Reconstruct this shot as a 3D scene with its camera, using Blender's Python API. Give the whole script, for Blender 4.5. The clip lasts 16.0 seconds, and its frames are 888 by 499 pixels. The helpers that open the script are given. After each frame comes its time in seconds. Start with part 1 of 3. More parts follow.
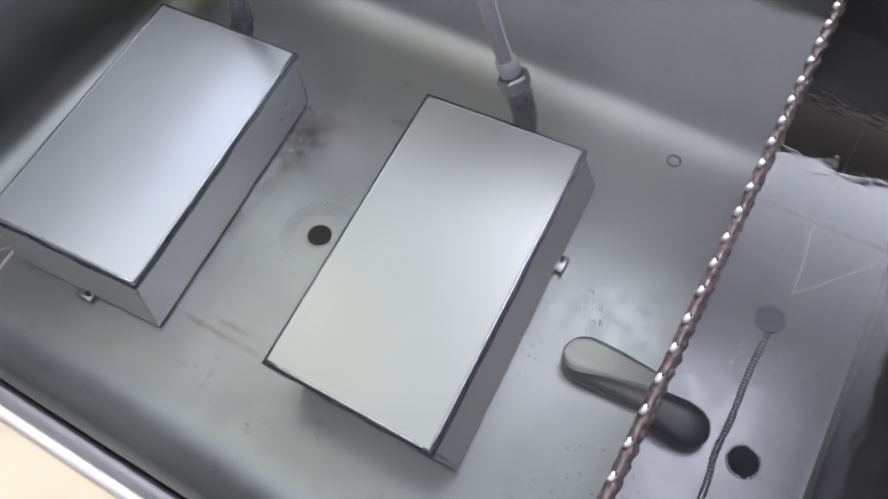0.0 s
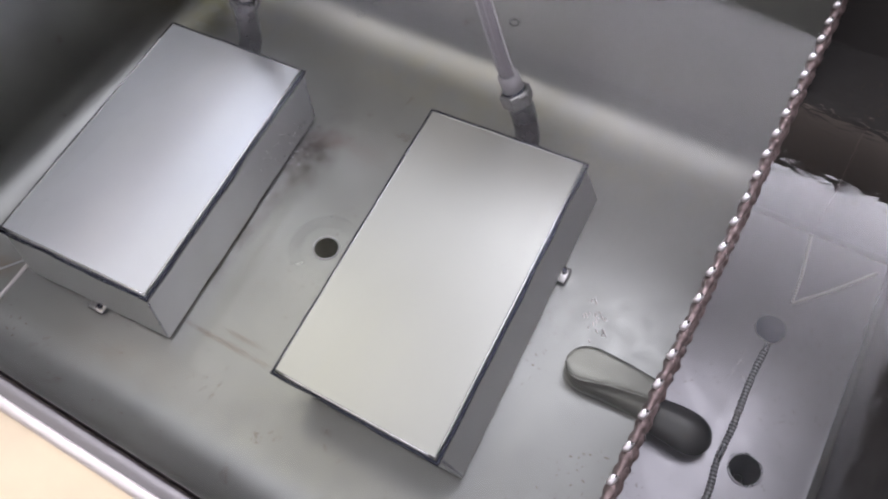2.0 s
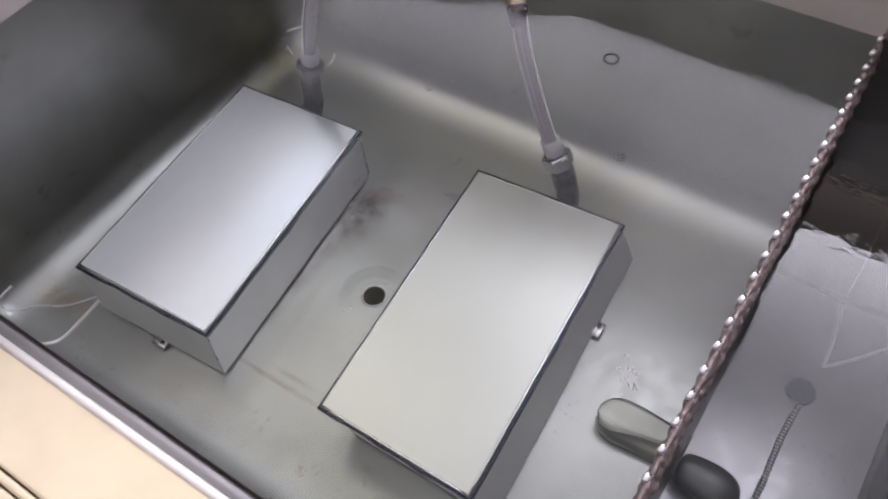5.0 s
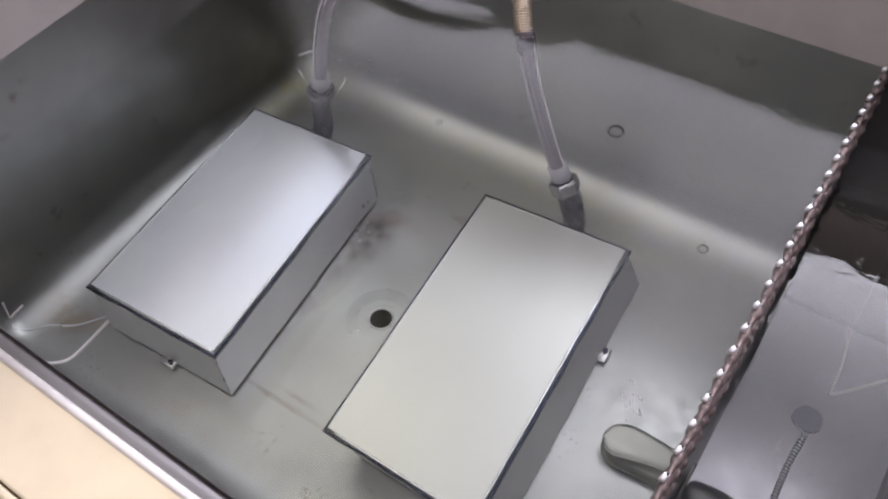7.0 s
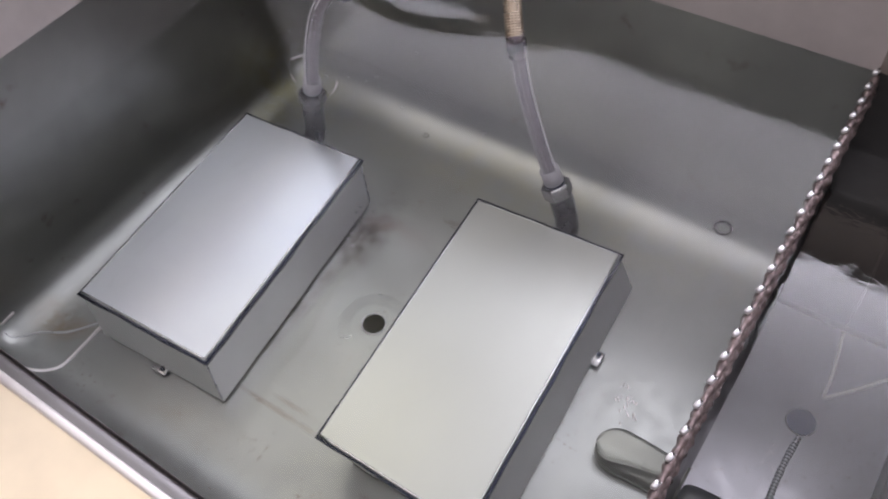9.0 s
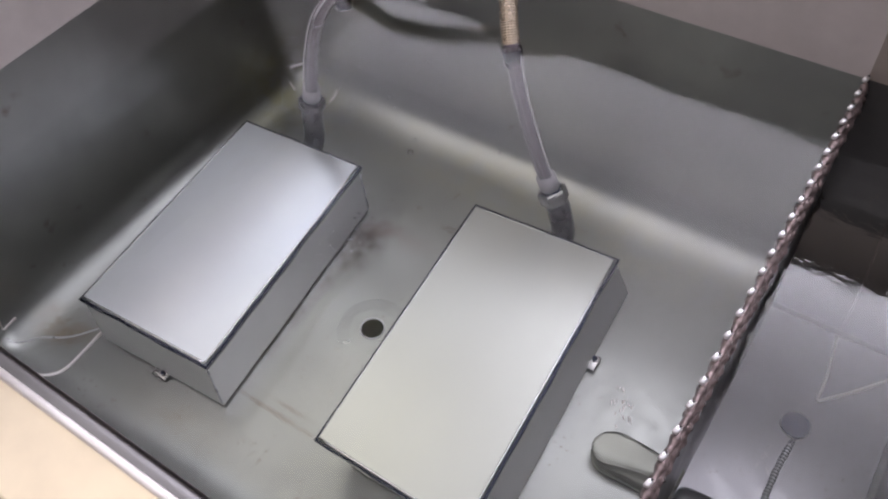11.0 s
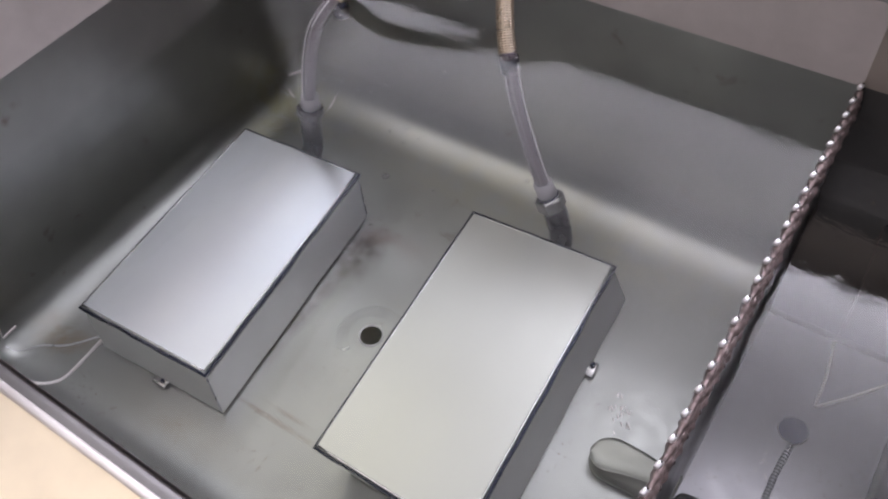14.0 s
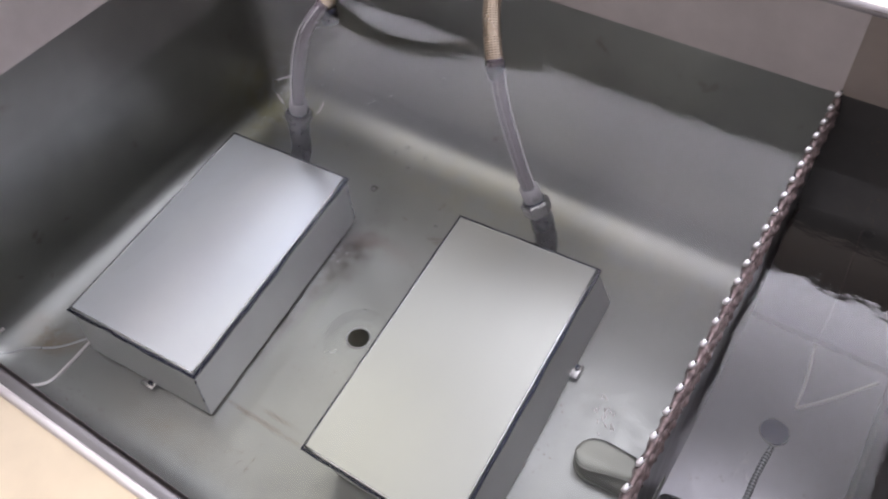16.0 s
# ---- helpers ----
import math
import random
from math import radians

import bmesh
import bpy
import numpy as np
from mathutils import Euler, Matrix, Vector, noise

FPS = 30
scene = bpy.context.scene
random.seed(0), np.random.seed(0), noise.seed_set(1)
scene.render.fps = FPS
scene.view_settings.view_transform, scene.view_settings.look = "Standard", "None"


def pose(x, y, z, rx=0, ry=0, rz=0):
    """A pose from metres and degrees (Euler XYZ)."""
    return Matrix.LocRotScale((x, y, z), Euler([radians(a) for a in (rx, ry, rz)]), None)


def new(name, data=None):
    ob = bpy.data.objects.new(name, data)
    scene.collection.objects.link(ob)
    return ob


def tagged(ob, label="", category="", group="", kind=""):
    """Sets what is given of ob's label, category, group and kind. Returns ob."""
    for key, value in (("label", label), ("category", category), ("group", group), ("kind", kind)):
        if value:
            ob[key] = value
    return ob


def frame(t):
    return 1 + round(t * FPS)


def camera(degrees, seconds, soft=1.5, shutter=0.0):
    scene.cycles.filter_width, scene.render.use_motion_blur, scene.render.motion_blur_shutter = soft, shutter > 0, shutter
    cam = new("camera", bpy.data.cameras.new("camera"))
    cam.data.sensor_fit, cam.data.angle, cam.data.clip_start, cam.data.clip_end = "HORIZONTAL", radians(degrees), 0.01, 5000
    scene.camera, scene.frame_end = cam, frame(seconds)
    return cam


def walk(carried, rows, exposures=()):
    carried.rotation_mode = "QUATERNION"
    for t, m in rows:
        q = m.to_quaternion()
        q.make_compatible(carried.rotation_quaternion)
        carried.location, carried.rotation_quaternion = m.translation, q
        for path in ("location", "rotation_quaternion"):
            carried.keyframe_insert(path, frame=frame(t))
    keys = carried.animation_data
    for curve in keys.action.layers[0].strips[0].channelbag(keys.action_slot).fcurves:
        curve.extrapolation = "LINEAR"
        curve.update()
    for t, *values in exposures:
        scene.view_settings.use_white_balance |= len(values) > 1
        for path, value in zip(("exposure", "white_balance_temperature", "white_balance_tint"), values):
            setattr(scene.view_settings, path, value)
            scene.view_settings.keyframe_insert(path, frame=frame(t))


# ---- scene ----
cam = camera(56.45, 16.0, soft=2.2)
# seconds, eye in metres, turns in degrees
PATH = [
    (0.0, 0.0076, -0.0148, 0.5018, 30.15, 1.91, 30.07),
    (0.5, 0.0107, -0.0142, 0.5059, 30.47, 1.95, 29.99),
    (1.0, 0.0127, -0.0166, 0.5075, 30.71, 2.05, 29.87),
    (1.5, 0.0136, -0.0197, 0.5101, 30.81, 2.21, 29.95),
    (2.0, 0.0141, -0.0239, 0.5152, 31.14, 2.33, 30.04),
    (2.5, 0.0168, -0.0266, 0.5178, 31.60, 2.61, 30.35),
    (3.0, 0.0201, -0.0308, 0.5205, 32.04, 2.63, 30.45),
    (3.5, 0.0271, -0.0388, 0.5289, 33.13, 2.80, 31.13),
    (4.0, 0.0346, -0.0529, 0.5376, 34.01, 3.11, 32.00),
    (4.5, 0.0410, -0.0613, 0.5470, 35.11, 3.52, 32.89),
    (7.0, 0.0472, -0.0589, 0.5609, 37.46, 4.03, 34.41),
    (7.5, 0.0502, -0.0589, 0.5640, 37.63, 4.19, 34.17),
    (8.0, 0.0488, -0.0554, 0.5617, 37.50, 4.05, 34.08),
    (8.5, 0.0468, -0.0521, 0.5615, 37.37, 4.17, 33.99),
    (9.0, 0.0479, -0.0515, 0.5616, 37.46, 4.02, 34.00),
    (11.5, 0.0563, -0.0596, 0.5723, 38.11, 4.16, 33.83),
    (12.0, 0.0557, -0.0584, 0.5751, 38.05, 4.40, 33.67),
    (12.5, 0.0524, -0.0519, 0.5740, 37.93, 4.32, 33.85),
    (13.0, 0.0533, -0.0511, 0.5732, 38.08, 4.23, 34.10),
    (13.5, 0.0554, -0.0536, 0.5732, 38.19, 4.29, 34.00),
    (14.0, 0.0580, -0.0549, 0.5745, 38.23, 4.20, 33.79),
    (14.5, 0.0600, -0.0588, 0.5785, 38.46, 4.13, 33.52),
    (15.0, 0.0616, -0.0590, 0.5798, 38.92, 4.07, 33.31),
    (15.5, 0.0642, -0.0619, 0.5789, 39.14, 3.67, 33.43),
    (16.0, 0.0648, -0.0632, 0.5812, 38.67, 3.43, 33.37),
]
walk(cam, [(t, pose(x, y, z, rx, ry, rz)) for t, x, y, z, rx, ry, rz in PATH],
     exposures=[(0.0, 0.0, 6100, 6), (1.2, 0.0, 6100, 6), (1.9, 0.0, 6500, 10), (16.0, 0.0, 6500, 10)])

import functools

# ---- light: unseen graded luminous ceiling, added fill lamps and panes, left wall coloured dark ----
FAR_LIGHT, NEAR_LIGHT, RIGHT_FILL = 5.4, 1.05, 0.3
FAR_FILL, COOL_FILL, WARM_FILL = 5.0, 4.4, 2.9
world = bpy.data.worlds.new("world")
scene.world = world
world.use_nodes = True
world.node_tree.nodes["Background"].inputs[0].default_value = (0.55, 0.55, 0.6, 1)
world.node_tree.nodes["Background"].inputs[1].default_value = 0.05

# ---- measures of the tank: water of the main basin at height 0 ----
X0, X1, Y0, Y1 = -0.797, 0.0158, -0.008, 0.682
RIM, FLOOR, FLOOR_R, WATER_R = 0.10, -0.316, -0.389, -0.10
XR0, XR1 = 0.0160, 0.21
WEIR_X = 0.0160


# ---- materials ----
def mat(name):
    m = bpy.data.materials.new(name)
    m.use_nodes = True
    return m, m.node_tree.nodes, m.node_tree.links, m.node_tree.nodes["Principled BSDF"]


def ramp(nodes, links, source, stops):
    r = nodes.new("ShaderNodeValToRGB")
    while len(r.color_ramp.elements) < len(stops):
        r.color_ramp.elements.new(0.5)
    for e, (p, c) in zip(r.color_ramp.elements, stops):
        e.position, e.color = p, (*c, 1) if len(c) == 3 else c
    links.new(source, r.inputs[0])
    return r


def noise_node(nodes, links, scale, detail=4.0, stretch=None, rough=0.55):
    co = nodes.new("ShaderNodeTexCoord")
    mp = nodes.new("ShaderNodeMapping")
    if stretch:
        mp.inputs["Scale"].default_value = stretch
    n = nodes.new("ShaderNodeTexNoise")
    n.inputs["Scale"].default_value, n.inputs["Detail"].default_value, n.inputs["Roughness"].default_value = scale, detail, rough
    links.new(co.outputs["Object"], mp.inputs["Vector"])
    links.new(mp.outputs["Vector"], n.inputs["Vector"])
    return n


def steel(name, colour, rough, grain=(1, 1, 1), stain=0.0, stain_colour=(0.16, 0.11, 0.06), bump=0.012, metal=1.0, spread=0.12, blotch=0.12, spots_at=(), lies_below=None, cloud_scale=9.0):
    """Stainless steel: fine grain, cloudy polish, optional brown stains, placed spots of stain and painted shade."""
    m, nodes, links, b = mat(name)
    b.inputs["Metallic"].default_value = metal
    cloud = noise_node(nodes, links, cloud_scale, 5)
    lo, hi = [c * (1 - blotch) for c in colour], [min(1, c * (1 + blotch)) for c in colour]
    base = ramp(nodes, links, cloud.outputs["Fac"], [(0.3, lo), (0.7, hi)]).outputs["Color"]
    if stain:
        spots = noise_node(nodes, links, 34.0, 6, rough=0.65)
        wide = noise_node(nodes, links, 5.5, 3)
        s1 = ramp(nodes, links, spots.outputs["Fac"], [(0.60, (0, 0, 0)), (0.74, (1, 1, 1))])
        s2 = ramp(nodes, links, wide.outputs["Fac"], [(0.50, (0, 0, 0)), (0.68, (1, 1, 1))])
        mul = nodes.new("ShaderNodeMath")
        mul.operation = "MULTIPLY"
        links.new(s1.outputs["Color"], mul.inputs[0])
        links.new(s2.outputs["Color"], mul.inputs[1])
        amt = nodes.new("ShaderNodeMath")
        amt.operation = "MULTIPLY"
        amt.inputs[1].default_value = stain
        links.new(mul.outputs[0], amt.inputs[0])
        mix = nodes.new("ShaderNodeMix")
        mix.data_type = "RGBA"
        links.new(amt.outputs[0], mix.inputs["Factor"])
        links.new(base, mix.inputs["A"])
        mix.inputs["B"].default_value = (*stain_colour, 1)
        base = mix.outputs["Result"]
    if stain:
        fine = noise_node(nodes, links, 240.0, 2)
        where = noise_node(nodes, links, 8.0, 3)
        f1 = ramp(nodes, links, fine.outputs["Fac"], [(0.64, (0, 0, 0)), (0.70, (1, 1, 1))])
        f2 = ramp(nodes, links, where.outputs["Fac"], [(0.42, (0, 0, 0)), (0.62, (0.8, 0.8, 0.8))])
        fm = nodes.new("ShaderNodeMath")
        fm.operation = "MULTIPLY"
        links.new(f1.outputs["Color"], fm.inputs[0])
        links.new(f2.outputs["Color"], fm.inputs[1])
        if lies_below is not None:  # specks settle on the floor
            co = nodes.new("ShaderNodeTexCoord")
            axes = nodes.new("ShaderNodeSeparateXYZ")
            links.new(co.outputs["Object"], axes.inputs[0])
            under = nodes.new("ShaderNodeMath")
            under.operation = "LESS_THAN"
            under.inputs[1].default_value = lies_below
            links.new(axes.outputs["Z"], under.inputs[0])
            both = nodes.new("ShaderNodeMath")
            both.operation = "MULTIPLY"
            links.new(fm.outputs[0], both.inputs[0])
            links.new(under.outputs[0], both.inputs[1])
            fm = both
        mix = nodes.new("ShaderNodeMix")
        mix.data_type = "RGBA"
        links.new(fm.outputs[0], mix.inputs["Factor"])
        links.new(base, mix.inputs["A"])
        mix.inputs["B"].default_value = (*stain_colour, 1)
        base = mix.outputs["Result"]
    for (sx, sy, sz), (kx, ky, kz), reach, amount, colour2 in spots_at:
        co = nodes.new("ShaderNodeTexCoord")
        mp = nodes.new("ShaderNodeMapping")
        mp.vector_type = "POINT"
        mp.inputs["Location"].default_value = (-sx * kx, -sy * ky, -sz * kz)
        mp.inputs["Scale"].default_value = (kx, ky, kz)
        far = nodes.new("ShaderNodeVectorMath")
        far.operation = "LENGTH"
        links.new(co.outputs["Object"], mp.inputs["Vector"])
        links.new(mp.outputs["Vector"], far.inputs[0])
        fade = ramp(nodes, links, far.outputs["Value"], [(0.0, (amount,) * 3), (reach, (0, 0, 0))])
        rag = noise_node(nodes, links, 28.0, 6, rough=0.65)
        ragged = ramp(nodes, links, rag.outputs["Fac"], [(0.38, (0.15,) * 3), (0.62, (1, 1, 1))])
        both = nodes.new("ShaderNodeMath")
        both.operation = "MULTIPLY"
        links.new(fade.outputs["Color"], both.inputs[0])
        links.new(ragged.outputs["Color"], both.inputs[1])
        mix = nodes.new("ShaderNodeMix")
        mix.data_type = "RGBA"
        links.new(both.outputs[0], mix.inputs["Factor"])
        links.new(base, mix.inputs["A"])
        mix.inputs["B"].default_value = (*colour2, 1)
        base = mix.outputs["Result"]
    links.new(base, b.inputs["Base Color"])
    streak = noise_node(nodes, links, 60.0, 2, grain)
    r = ramp(nodes, links, streak.outputs["Fac"], [(0.25, (rough - spread / 2,) * 3), (0.75, (rough + spread / 2,) * 3)])
    links.new(r.outputs["Color"], b.inputs["Roughness"])
    if bump:
        bp = nodes.new("ShaderNodeBump")
        bp.inputs["Strength"].default_value, bp.inputs["Distance"].default_value = bump, 0.002
        links.new(streak.outputs["Fac"], bp.inputs["Height"])
        links.new(bp.outputs["Normal"], b.inputs["Normal"])
    return m


def plain(name, colour, rough, metal=0.0, vary=0.1, scale=30.0, bump=0.0, trans=0.0):
    m, nodes, links, b = mat(name)
    n = noise_node(nodes, links, scale, 4)
    c = ramp(nodes, links, n.outputs["Fac"], [(0.3, [v * (1 - vary) for v in colour]), (0.7, [min(1, v * (1 + vary)) for v in colour])])
    links.new(c.outputs["Color"], b.inputs["Base Color"])
    b.inputs["Roughness"].default_value, b.inputs["Metallic"].default_value = rough, metal
    b.inputs["Transmission Weight"].default_value = trans
    if bump:
        bp = nodes.new("ShaderNodeBump")
        bp.inputs["Strength"].default_value, bp.inputs["Distance"].default_value = bump, 0.002
        links.new(n.outputs["Fac"], bp.inputs["Height"])
        links.new(bp.outputs["Normal"], b.inputs["Normal"])
    return m


def glow(name, colour, strength):
    m, nodes, links, b = mat(name)
    nodes.remove(b)
    e = nodes.new("ShaderNodeEmission")
    e.inputs[0].default_value, e.inputs[1].default_value = (*colour, 1), strength
    links.new(e.outputs[0], nodes["Material Output"].inputs[0])
    return m


def water_mat(name, ripple, scale, ior=1.40, chop=0.36):
    """Clear still water: sees straight through, mirrors the room by Fresnel, faint ripples."""
    m, nodes, links, b = mat(name)
    nodes.remove(b)
    clear = nodes.new("ShaderNodeBsdfTransparent")
    clear.inputs[0].default_value = (0.97, 0.985, 0.975, 1)
    gloss = nodes.new("ShaderNodeBsdfGlossy")
    gloss.inputs["Roughness"].default_value = 0.03
    fres = nodes.new("ShaderNodeFresnel")
    fres.inputs[0].default_value = ior
    mix = nodes.new("ShaderNodeMixShader")
    broad = noise_node(nodes, links, scale, 2.5, rough=0.5)
    fine = noise_node(nodes, links, scale * 4.2, 2.0, (0.5, 1.4, 1), rough=0.5)
    n = nodes.new("ShaderNodeMath")
    n.operation = "MULTIPLY_ADD"
    n.inputs[1].default_value = chop
    links.new(fine.outputs["Fac"], n.inputs[0])
    links.new(broad.outputs["Fac"], n.inputs[2])
    bp = nodes.new("ShaderNodeBump")
    bp.inputs["Strength"].default_value, bp.inputs["Distance"].default_value = ripple, 0.004
    links.new(n.outputs[0], bp.inputs["Height"])
    links.new(bp.outputs["Normal"], gloss.inputs["Normal"])
    links.new(fres.outputs[0], mix.inputs[0])
    links.new(clear.outputs[0], mix.inputs[1])
    links.new(gloss.outputs[0], mix.inputs[2])
    links.new(mix.outputs[0], nodes["Material Output"].inputs[0])
    return m


BASIN = steel("basin_steel", (0.385, 0.39, 0.375), 0.36, (1, 1, 1), stain=0.85, lies_below=-0.30, bump=0.0, blotch=0.12, spots_at=[
    ((-0.488, 0.432, -0.316), (1.9, 0.9, 1), 0.085, 1.0, (0.085, 0.055, 0.050)),
    # the box's shadow along its right side, painted on the floor
    ((-0.490, 0.300, -0.316), (2.6, 0.5, 1), 0.060, 0.7, (0.12, 0.105, 0.095)),
    ((-0.755, 0.605, -0.30), (1, 1, 1), 0.135, 0.85, (0.34, 0.32, 0.16)),
    ((-0.735, 0.115, -0.316), (1, 1.6, 1), 0.06, 0.8, (0.30, 0.20, 0.09)),
    ((-0.415, 0.172, -0.316), (0.28, 6.0, 1), 0.032, 0.75, (0.22, 0.16, 0.11)),
    ((-0.405, 0.186, -0.316), (0.5, 5.0, 1), 0.025, 0.6, (0.24, 0.19, 0.15)),
    ((-0.52, 0.10, -0.316), (0.6, 1.2, 1), 0.06, 0.3, (0.30, 0.25, 0.17)),
    ((-0.46, 0.47, -0.316), (0.8, 2.2, 1), 0.06, 0.45, (0.34, 0.25, 0.22)),
    ((-0.30, 0.615, -0.300), (0.14, 1, 1), 0.075, 0.7, (0.40, 0.37, 0.24)),
])
WORN = steel("worn_steel", (0.35, 0.355, 0.34), 0.31, bump=0.0, blotch=0.25)
BASIN_R = steel("overflow_steel", (0.48, 0.465, 0.49), 0.36, (1, 1, 1), stain=0.2, bump=0.0)
# dark brown: shade of the narrow overflow put into the colour
WALL_SHADED = steel("shaded_wall_steel", (0.068, 0.064, 0.060), 0.55, (1, 1, 1), stain=0.3, bump=0.0, metal=0.4)
# darker copy for the overflow's dry wall, its shade in the colour
DRY_SHADED = steel("dry_shaded_steel", (0.34, 0.29, 0.255), 0.50, (1, 1, 1), stain=0.2, lies_below=-1.0, metal=0.45)
# paler than the wet steel: stronger light above the water, as colour
DRY_LIT = steel("dry_lit_steel", (0.60, 0.54, 0.52), 0.50, (1, 1, 1), stain=0.12, lies_below=-1.0, metal=0.45)
DECK = steel("deck_steel", (0.88, 0.755, 0.57), 0.36, (0.15, 1, 1), stain=0.30, lies_below=-1.0, metal=0.6, stain_colour=(0.42, 0.30, 0.17))
BOX_TOP_WARM = steel("box_top_warm_steel", (0.575, 0.58, 0.545), 0.33, (1, 0.12, 1), bump=0.0, blotch=0.03, spread=0.04, metal=0.85)
BOX_TOP = steel("box_top_steel", (0.92, 0.94, 1.0), 0.31, (1, 0.12, 1), bump=0.0, blotch=0.03, spread=0.04, metal=0.9)
BOX_SIDE = steel("box_side_steel", (0.90, 0.90, 0.89), 0.36, (1, 1, 1), blotch=0.05, metal=0.7, bump=0.0, spread=0.02)
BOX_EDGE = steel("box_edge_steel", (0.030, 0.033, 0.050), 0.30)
WEIR = steel("weir_steel", (0.29, 0.225, 0.22), 0.45, (1, 1, 1), blotch=0.55, cloud_scale=150.0, bump=0.0, metal=0.65)
LIP_DARK = steel("dark_lip_steel", (0.27, 0.26, 0.265), 0.5, (0.1, 1, 1), metal=0.8)
LUG = steel("lug_steel", (0.10, 0.075, 0.075), 0.36, bump=0.0, metal=0.8)
LIP = steel("lip_steel", (0.55, 0.52, 0.52), 0.58, (0.1, 1, 1), metal=0.7)
EDGE_BRIGHT = steel("edge_bright_steel", (0.93, 0.86, 0.85), 0.40, (0.1, 1, 1), metal=0.6)
WEIR_PLATE = steel("weir_plate_steel", (0.27, 0.26, 0.27), 0.38, (1, 1, 0.15), stain=0.3)
CHROME = steel("bright_steel", (0.90, 0.87, 0.88), 0.30, bump=0.0, metal=0.8)
RIM_BRIGHT = steel("rim_bright_steel", (0.92, 0.92, 0.93), 0.22, bump=0.0)
WELD = steel("weld_steel", (0.62, 0.62, 0.64), 0.30, bump=0.2)
FITTING = steel("fitting_steel", (0.55, 0.53, 0.52), 0.25, blotch=0.2)
FITTING_DARK = steel("fitting_dark_steel", (0.11, 0.10, 0.105), 0.28, blotch=0.3)
BRAID = steel("braid_steel", (0.72, 0.62, 0.50), 0.30, bump=0.05)
SLEEVE = plain("hose_sleeve_plastic", (0.30, 0.25, 0.29), 0.18, vary=0.08)
SLEEVE.node_tree.nodes["Principled BSDF"].inputs["Alpha"].default_value = 0.55
CORE = steel("hose_core", (0.55, 0.48, 0.53), 0.40, blotch=0.15, metal=0.5)
STRIPE = plain("hose_stripe_plastic", (0.93, 0.89, 0.92), 0.25, vary=0.05)
COLLAR = plain("hose_collar_plastic", (0.46, 0.43, 0.46), 0.3, vary=0.08)
TUBE_END = steel("passage_steel", (0.36, 0.36, 0.32), 0.44, stain=0.5, blotch=0.2)
TUBE_DARK = steel("passage_dark_steel", (0.11, 0.11, 0.105), 0.40, stain=0.4, blotch=0.2)
BLACK = plain("dark_hole", (0.012, 0.013, 0.014), 0.6, vary=0.3)
BLUE_HOLE = plain("covered_port", (0.055, 0.06, 0.12), 0.5, vary=0.1)
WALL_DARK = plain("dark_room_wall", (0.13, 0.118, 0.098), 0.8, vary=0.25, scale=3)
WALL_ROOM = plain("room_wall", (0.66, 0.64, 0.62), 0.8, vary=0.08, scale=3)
CEILING = plain("ceiling_paint", (0.66, 0.64, 0.63), 0.85, vary=0.05, scale=3)
ROOM_FLOOR = plain("room_floor", (0.22, 0.20, 0.19), 0.6, vary=0.2, scale=5)
WATER = water_mat("water", 0.11, 34.0)
WATER_LOW = water_mat("overflow_water", 0.20, 32.0, 1.41, chop=0.28)
BUBBLE = water_mat("bubble_film", 0.0, 5.0, 1.333)


# ---- mesh helpers ----
def part(name, bm, material, parent=None, label="", smooth=False):
    me = bpy.data.meshes.new(name)
    if not name.endswith("basin"):
        bmesh.ops.recalc_face_normals(bm, faces=bm.faces[:])
    bm.to_mesh(me)
    bm.free()
    me.materials.append(material)
    if smooth:
        for p in me.polygons:
            p.use_smooth = len(p.vertices) == 4 or abs(p.normal.z) < 0.9995
    ob = new(name, me)
    ob.parent = parent
    if label:
        tagged(ob, label)
    return ob


def box_bm(x0, x1, y0, y1, z0, z1, bevel=0.0, segs=2):
    bm = bmesh.new()
    bmesh.ops.create_cube(bm, size=1.0)
    for v in bm.verts:
        v.co = ((x0 + x1) / 2 + v.co.x * (x1 - x0), (y0 + y1) / 2 + v.co.y * (y1 - y0), (z0 + z1) / 2 + v.co.z * (z1 - z0))
    if bevel:
        bmesh.ops.bevel(bm, geom=bm.edges[:], offset=bevel, segments=segs, affect="EDGES", profile=0.5)
    return bm


def spline(points, steps):
    """Smooth points through the given ones."""
    p = [Vector(q) for q in points]
    p = [p[0] * 2 - p[1]] + p + [p[-1] * 2 - p[-2]]
    out = []
    for i in range(1, len(p) - 2):
        for k in range(steps):
            t = k / steps
            a, b, c, d = p[i - 1 : i + 3]
            out.append(0.5 * (2 * b + (c - a) * t + (2 * a - 5 * b + 4 * c - d) * t * t + (3 * b - a - 3 * c + d) * t ** 3))
    return out + [p[-2]]


